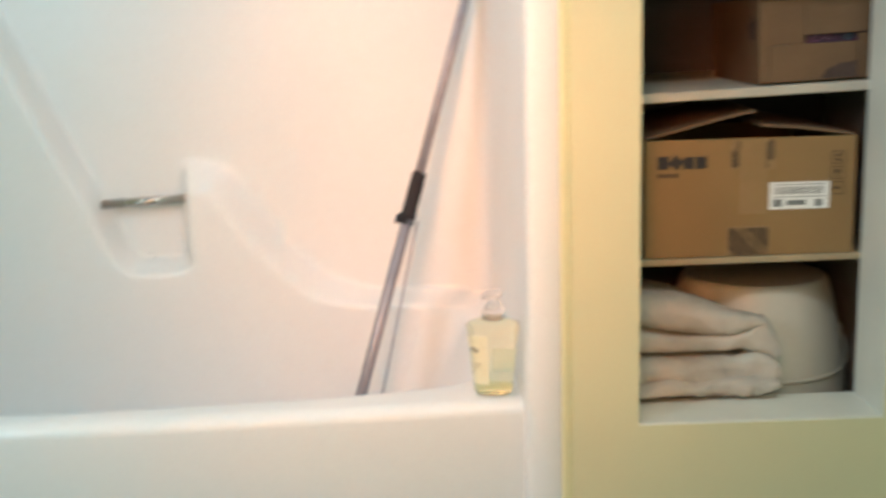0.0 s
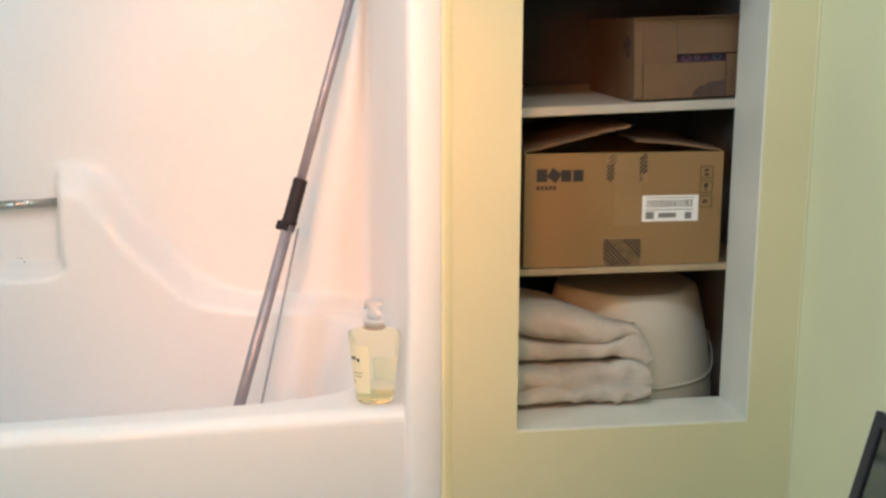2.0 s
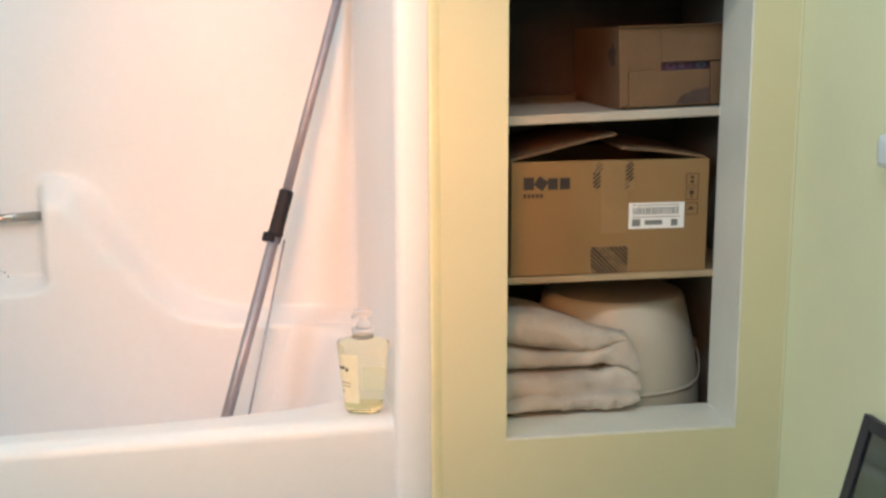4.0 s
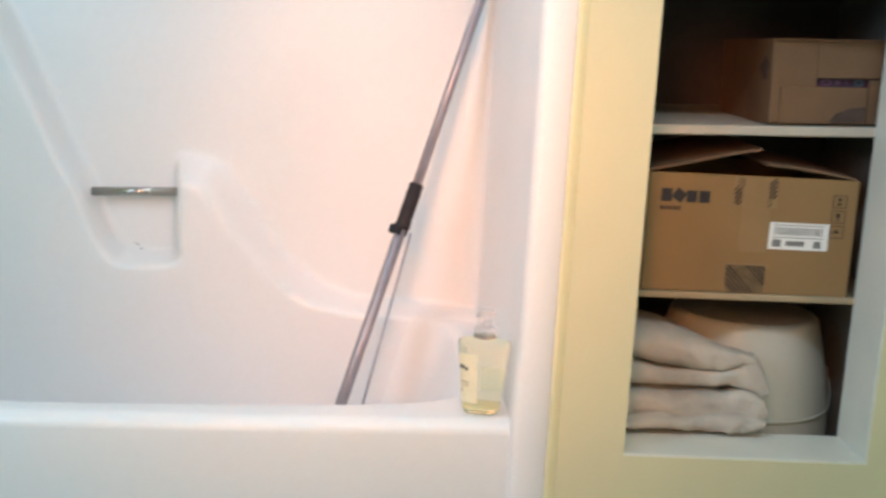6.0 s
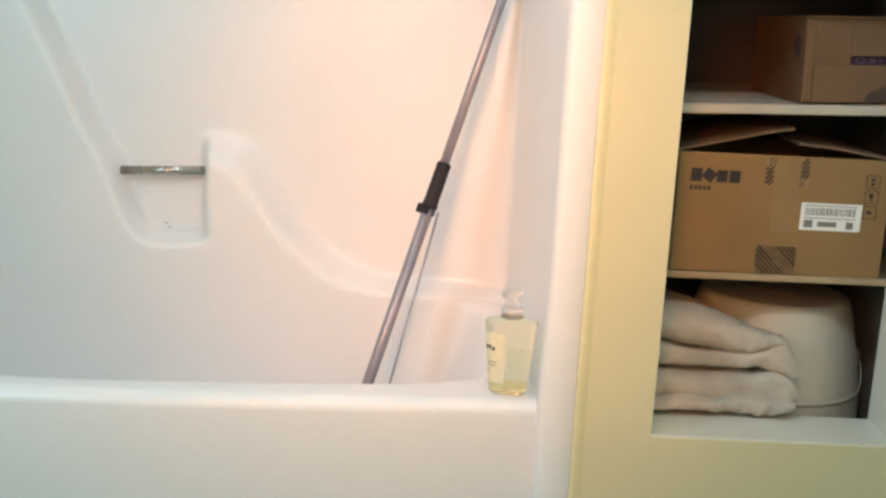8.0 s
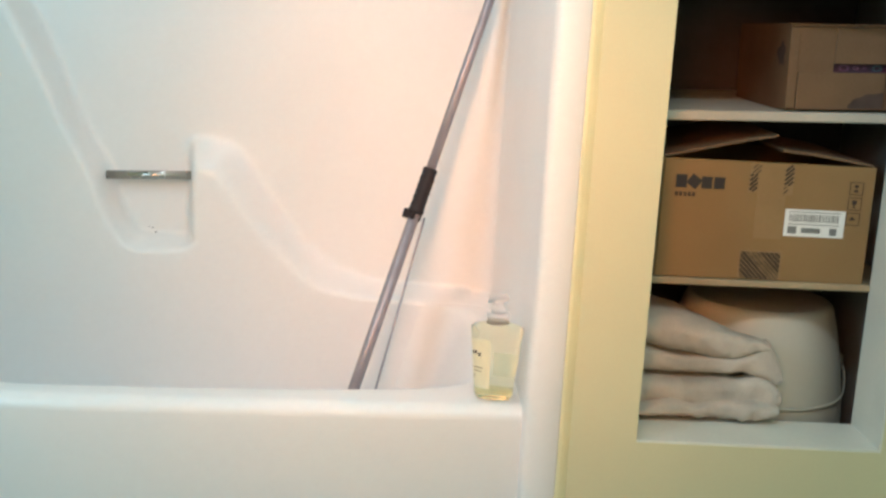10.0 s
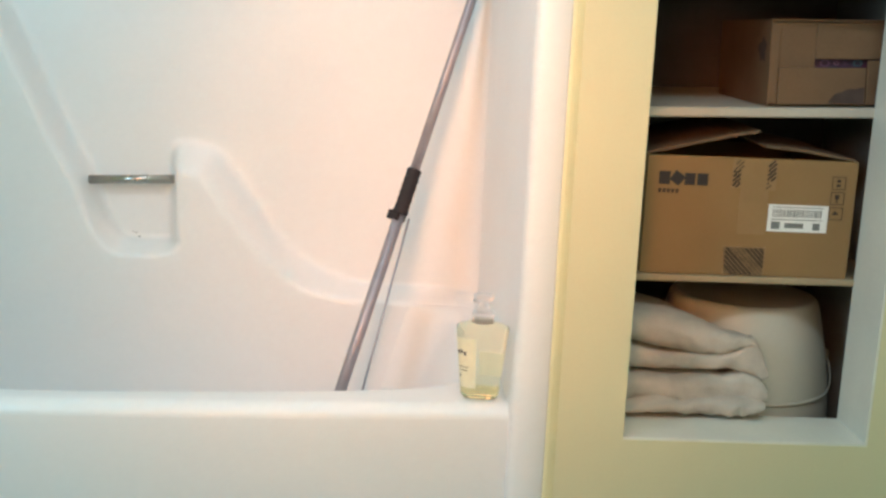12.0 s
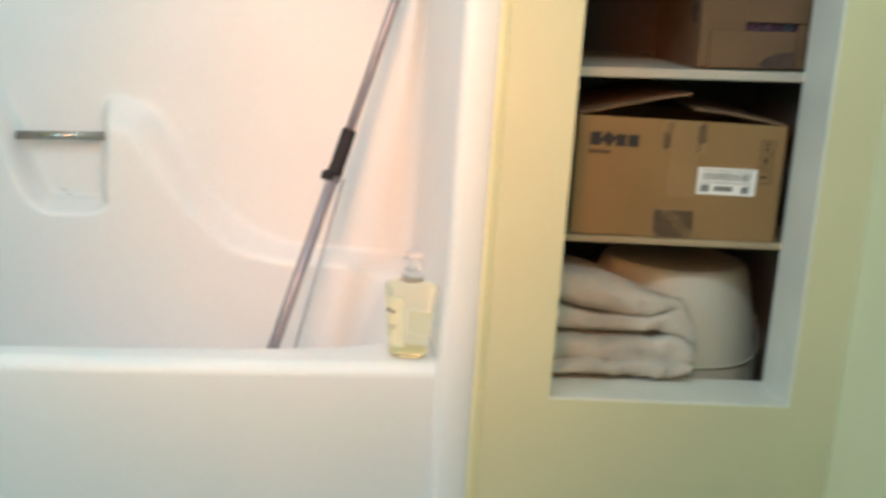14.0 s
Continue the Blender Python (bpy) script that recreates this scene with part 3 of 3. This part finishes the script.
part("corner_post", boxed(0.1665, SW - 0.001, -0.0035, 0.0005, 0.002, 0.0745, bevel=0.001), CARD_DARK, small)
part("inner_wrap", boxed(0.078, SW - 0.006, 0.010, 0.10, T, 0.095, bevel=0.004), PURPLE, small, "dark purple printed package inside")
for c, w, mat in ((0.089, 0.018, LABEL_PURPLE), (0.113, 0.010, LABEL_PINK), (0.130, 0.007, LABEL_PURPLE), (0.146, 0.017, LABEL_TEAL)):
    part("print_mark", lathe([(0.30 * w, 0.0), (0.5 * w, 0.0), (0.5 * w, 0.0008), (0.30 * w, 0.0008)], 20, caps=False), mat, small, "printed blot on the package").matrix_local = Matrix.Translation((c + w / 2, 0.0096, 0.0695)) @ Matrix.Rotation(radians(90), 4, "X") @ Matrix.Diagonal((1, 0.6, 1, 1))
bm = bmesh.new()
vs = [bm.verts.new(p) for p in [(-0.0008, 0.030 + (0.017 + 0.005 * math.sin(3 * a + 1)) * math.cos(a), 0.090 + (0.019 + 0.004 * math.sin(5 * a)) * math.sin(a)) for a in [k * math.pi / 12 for k in range(24)]]]
bm.faces.new(vs)
part("tape_scrap", bm, STAIN, small, "dark torn tape scrap")
bm = bmesh.new()
vs = [bm.verts.new(p) for p in [(0.103 + 0.060 * (1 - math.cos(a)), -0.0053, 0.004 + 0.026 * math.sin(a) + 0.0012 * math.sin(13 * a)) for a in [k * math.pi / 24 for k in range(13)]] + [(0.163, -0.0053, 0.004)]]
bm.faces.new(vs)
part("stain", bm, STAIN, small, "dark damp stain")

# ---- pail, upside down ----
pail = thing("plastic_pail", "ivory plastic pail standing upside down in the closet", "bucket", at=(0.280, 0.325, FZ))
part("body", lathe([(0.173, 0.000), (0.1755, 0.002), (0.1755, 0.020), (0.1730, 0.024), (0.1720, 0.060), (0.1675, 0.105), (0.1595, 0.155), (0.1490, 0.204), (0.1430, 0.228),
                    (0.1390, 0.244), (0.1360, 0.2510), (0.1310, 0.2555), (0.1230, 0.2570), (0.117, 0.2550), (0.113, 0.2540), (0.02, 0.2550)], 84), PAIL, pail, smooth=True)
rows = []
for k in range(61):
    a = math.pi * (1.0 + k / 60)
    r = 0.1715
    c = Vector((r * math.cos(a), r * math.sin(a), 0.091 + 0.044 * abs(math.cos(a)) ** 14))
    d = Vector((math.cos(a), math.sin(a), 0))
    rows.append([c + d * (0.0018 * math.cos(b)) + Vector((0, 0, 0.0040 * math.sin(b))) for b in [i * math.pi / 4 for i in range(8)]])
part("bail_handle", grid(rows, True, True), PAIL, pail, "ivory plastic carrying handle", smooth=True)
for s in (1, -1):
    part("handle_ear", boxed(s * 0.168 - 0.005, s * 0.168 + 0.006, -0.012, 0.010, 0.120, 0.150, bevel=0.003), PAIL, pail)

# ---- folded towel ----
towel = thing("folded_towel", "thick cream towel folded over in the closet", "towel", at=(0, 0, 0))


def behind(x):
    """How deep the towel reaches at x: as far as the pail behind it."""
    return min(0.29, 0.319 - math.sqrt(max(0.0, 0.178 ** 2 - (x - 0.281) ** 2)))


def fold(upper, lower, y0, seed, soft=0.7, scallop=0.0, lumps=1.0):
    """A soft layer of cloth between two lines (x, z) for its upper and lower edge; y0 is its front."""
    x0, x1 = upper[0][0], upper[-1][0]
    n = 90
    us = x0 + (x1 - x0) * np.sin(np.linspace(0, 1, n) * math.pi / 2)
    zt = np.interp(us, *zip(*upper))
    zb = np.interp(us, *zip(*lower))
    for _ in range(5):
        zt[1:-1] = (zt[:-2] + 2 * zt[1:-1] + zt[2:]) / 4
        zb[1:-1] = (zb[:-2] + 2 * zb[1:-1] + zb[2:]) / 4
    rows = []
    for x, t, b in zip(us, zt, zb):
        x, mid, h = float(x), float(t + b) / 2, float(t - b) / 2
        y1 = max(behind(x), y0 + 0.03)
        row = []
        for k in range(48):
            a = 2 * math.pi * k / 48
            c, s = math.cos(a), math.sin(a)
            p = Vector((x, (y0 + y1) / 2 + math.copysign(abs(c) ** 0.6, c) * (y1 - y0) / 2, mid + math.copysign(abs(s) ** soft, s) * h))
            w = noise.noise(p * 16 + Vector((seed, 0, 0))) * 0.0075 * lumps + noise.noise(p * 48 + Vector((seed, 3, 0))) * 0.0040 * lumps + noise.noise(p * 150 + Vector((seed, 3, 7))) * 0.0012
            p += Vector((0, w if c < 0 else 0, 0.5 * w))
            if s < 0:
                p.z += scallop * abs(math.sin(x * 95 + 0.6 * math.sin(x * 61))) * -s
            row.append(p)
        rows.append(row)
    return grid(rows, True, True)


part("upper_fold", fold([(-0.028, 0.593), (0.028, 0.588), (0.064, 0.584), (0.098, 0.577), (0.149, 0.565), (0.196, 0.551), (0.226, 0.544), (0.240, 0.533)],
                        [(-0.028, 0.541), (0.028, 0.525), (0.060, 0.516), (0.088, 0.511), (0.133, 0.510), (0.178, 0.513), (0.227, 0.520), (0.240, 0.528)], 0.103, 1, 0.72), TOWEL, towel, smooth=True)
part("middle_fold", fold([(-0.028, 0.545), (0.028, 0.529), (0.088, 0.515), (0.178, 0.516), (0.210, 0.522), (0.231, 0.541), (0.240, 0.543), (0.250, 0.528), (0.259, 0.510), (0.267, 0.486)],
                         [(-0.028, 0.476), (0.028, 0.478), (0.100, 0.477), (0.175, 0.479), (0.194, 0.487), (0.212, 0.479), (0.226, 0.479), (0.246, 0.474), (0.259, 0.464), (0.267, 0.474)], 0.109, 5, 0.62, lumps=0.7), TOWEL, towel, smooth=True)
part("lower_fold", fold([(-0.028, 0.477), (0.060, 0.478), (0.120, 0.476), (0.175, 0.477), (0.194, 0.470), (0.212, 0.476), (0.226, 0.479), (0.246, 0.473), (0.259, 0.466), (0.267, 0.455)],
                        [(-0.028, 0.412), (0.060, 0.412), (0.150, 0.410), (0.210, 0.408), (0.240, 0.412), (0.257, 0.422), (0.267, 0.434)], 0.103, 9, 0.70), TOWEL, towel, smooth=True)
part("hem_fold", fold([(-0.028, 0.420), (0.029, 0.429), (0.061, 0.442), (0.092, 0.448), (0.106, 0.440), (0.115, 0.433), (0.129, 0.439), (0.184, 0.441), (0.215, 0.443), (0.246, 0.441), (0.259, 0.436)],
                      [(-0.028, 0.4022), (0.060, 0.4022), (0.098, 0.4025), (0.113, 0.4045), (0.125, 0.4020), (0.160, 0.4015), (0.196, 0.4015), (0.226, 0.4040), (0.246, 0.4120), (0.259, 0.422)], 0.086, 13, 0.78, 0.0035), TOWEL, towel, smooth=True)
part("under_fold", fold([(-0.028, 0.412), (0.12, 0.412), (0.20, 0.410), (0.235, 0.395)], [(-0.028, FZ + 0.003), (0.20, FZ + 0.003), (0.235, FZ + 0.006)], 0.130, 17), TOWEL, towel, smooth=True)

# ---- framed picture leaning on the side wall ----
H = 0.53
LEAN = math.asin(0.125 / H)
frame_thing = thing("picture_frame", "black wooden picture frame leaning against the side wall", "picture frame")
frame_thing.matrix_world = Matrix.Translation((XR - 0.126 - 0.009, -0.278, 0.0)) @ Matrix.Rotation(LEAN, 4, "Y")
W, B = 0.42, 0.020
part("stile", boxed(0, 0.018, -B, 0, 0, H, bevel=0.002), BLACK, frame_thing)
part("stile", boxed(0, 0.018, -W, -W + B, 0, H, bevel=0.002), BLACK, frame_thing)
part("rail", boxed(0, 0.018, -W + B, -B, H - B, H, bevel=0.002), BLACK, frame_thing)
part("rail", boxed(0, 0.018, -W + B, -B, 0, B, bevel=0.002), BLACK, frame_thing)
# sheet takes the grey reflection of the glass as its own colour
part("print", boxed(0.010, 0.013, -W + B, -B, B, H - B), GREY_SHEET, frame_thing, "grey-green sheet, coloured like the reflection in the glass")
part("glass", boxed(0.004, 0.006, -W + B, -B, B, H - B), GLASS, frame_thing, "clear glass pane")

# ---- white fixture on the side wall ----
fix = thing("wall_fixture", "rounded white plastic fixture on the side wall", "wall fixture")
part("body", boxed(XR - 0.028, XR - 0.001, -0.369, -0.287, 0.875, 0.925, bevel=0.013), PLASTIC, fix, smooth=True)

# ---- strip lamp and bodies for the added fills, out of view ----
lamp = thing("strip_lamp", "white strip lamp under the ceiling", "ceiling lamp")
part("housing", boxed(STRIP[0] - 0.65, STRIP[0] + 0.65, STRIP[1] - 0.07, STRIP[1] + 0.07, ZC - 0.045, ZC, bevel=0.006), PLASTIC, lamp)
for sx in (-1, 1):
    part("end_cap", boxed(STRIP[0] + sx * 0.64 - 0.012, STRIP[0] + sx * 0.64 + 0.012, STRIP[1] - 0.05, STRIP[1] + 0.05, ZC - 0.09, ZC - 0.045, bevel=0.004), PLASTIC, lamp)
# this dish only houses the added warm fill; no such lamp is known
spot = thing("warm_fill_body", "large round white dish, unseen, added to house a warm fill light", "wall lamp")
part("base", boxed(WARM_AT[0] - 0.06, WARM_AT[0] + 0.06, YB, YB + 0.02, WARM_AT[2] - 0.06, WARM_AT[2] + 0.06, bevel=0.006), PLASTIC, spot)
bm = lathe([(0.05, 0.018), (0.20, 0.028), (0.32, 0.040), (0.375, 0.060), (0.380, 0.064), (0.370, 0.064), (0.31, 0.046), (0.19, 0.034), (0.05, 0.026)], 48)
bmesh.ops.transform(bm, matrix=Matrix.Translation((WARM_AT[0], YB, WARM_AT[2])) @ Matrix.Rotation(radians(-90), 4, "X"), verts=bm.verts)
part("fill_dish", bm, PLASTIC, spot, "shallow white dish behind the added warm light", smooth=True)
# ring made up to house the added ledge fill
spot = thing("ledge_fill_ring", "small ceiling ring, unseen, added to house the ledge fill light", "ceiling lamp")
part("ring", lathe([(0.12, 0.0), (0.13, 0.006), (0.135, 0.02)], 32, DOWN[0], DOWN[1], caps=False), PLASTIC, spot, smooth=True).location = (0, 0, ZC - 0.02)
# window made up as the place the cool fill comes from
win = thing("fill_window", "white framed window, unseen, added for the cool fill light", "window", kind="structure")
for a in ((-1.65, -1.60, 1.05, 1.85), (-0.90, -0.85, 1.05, 1.85), (-1.60, -0.90, 1.05, 1.10), (-1.60, -0.90, 1.80, 1.85)):
    part("window_frame", boxed(XL - 0.07, XL - 0.03, a[0], a[1], a[2], a[3]), TRIM, win)
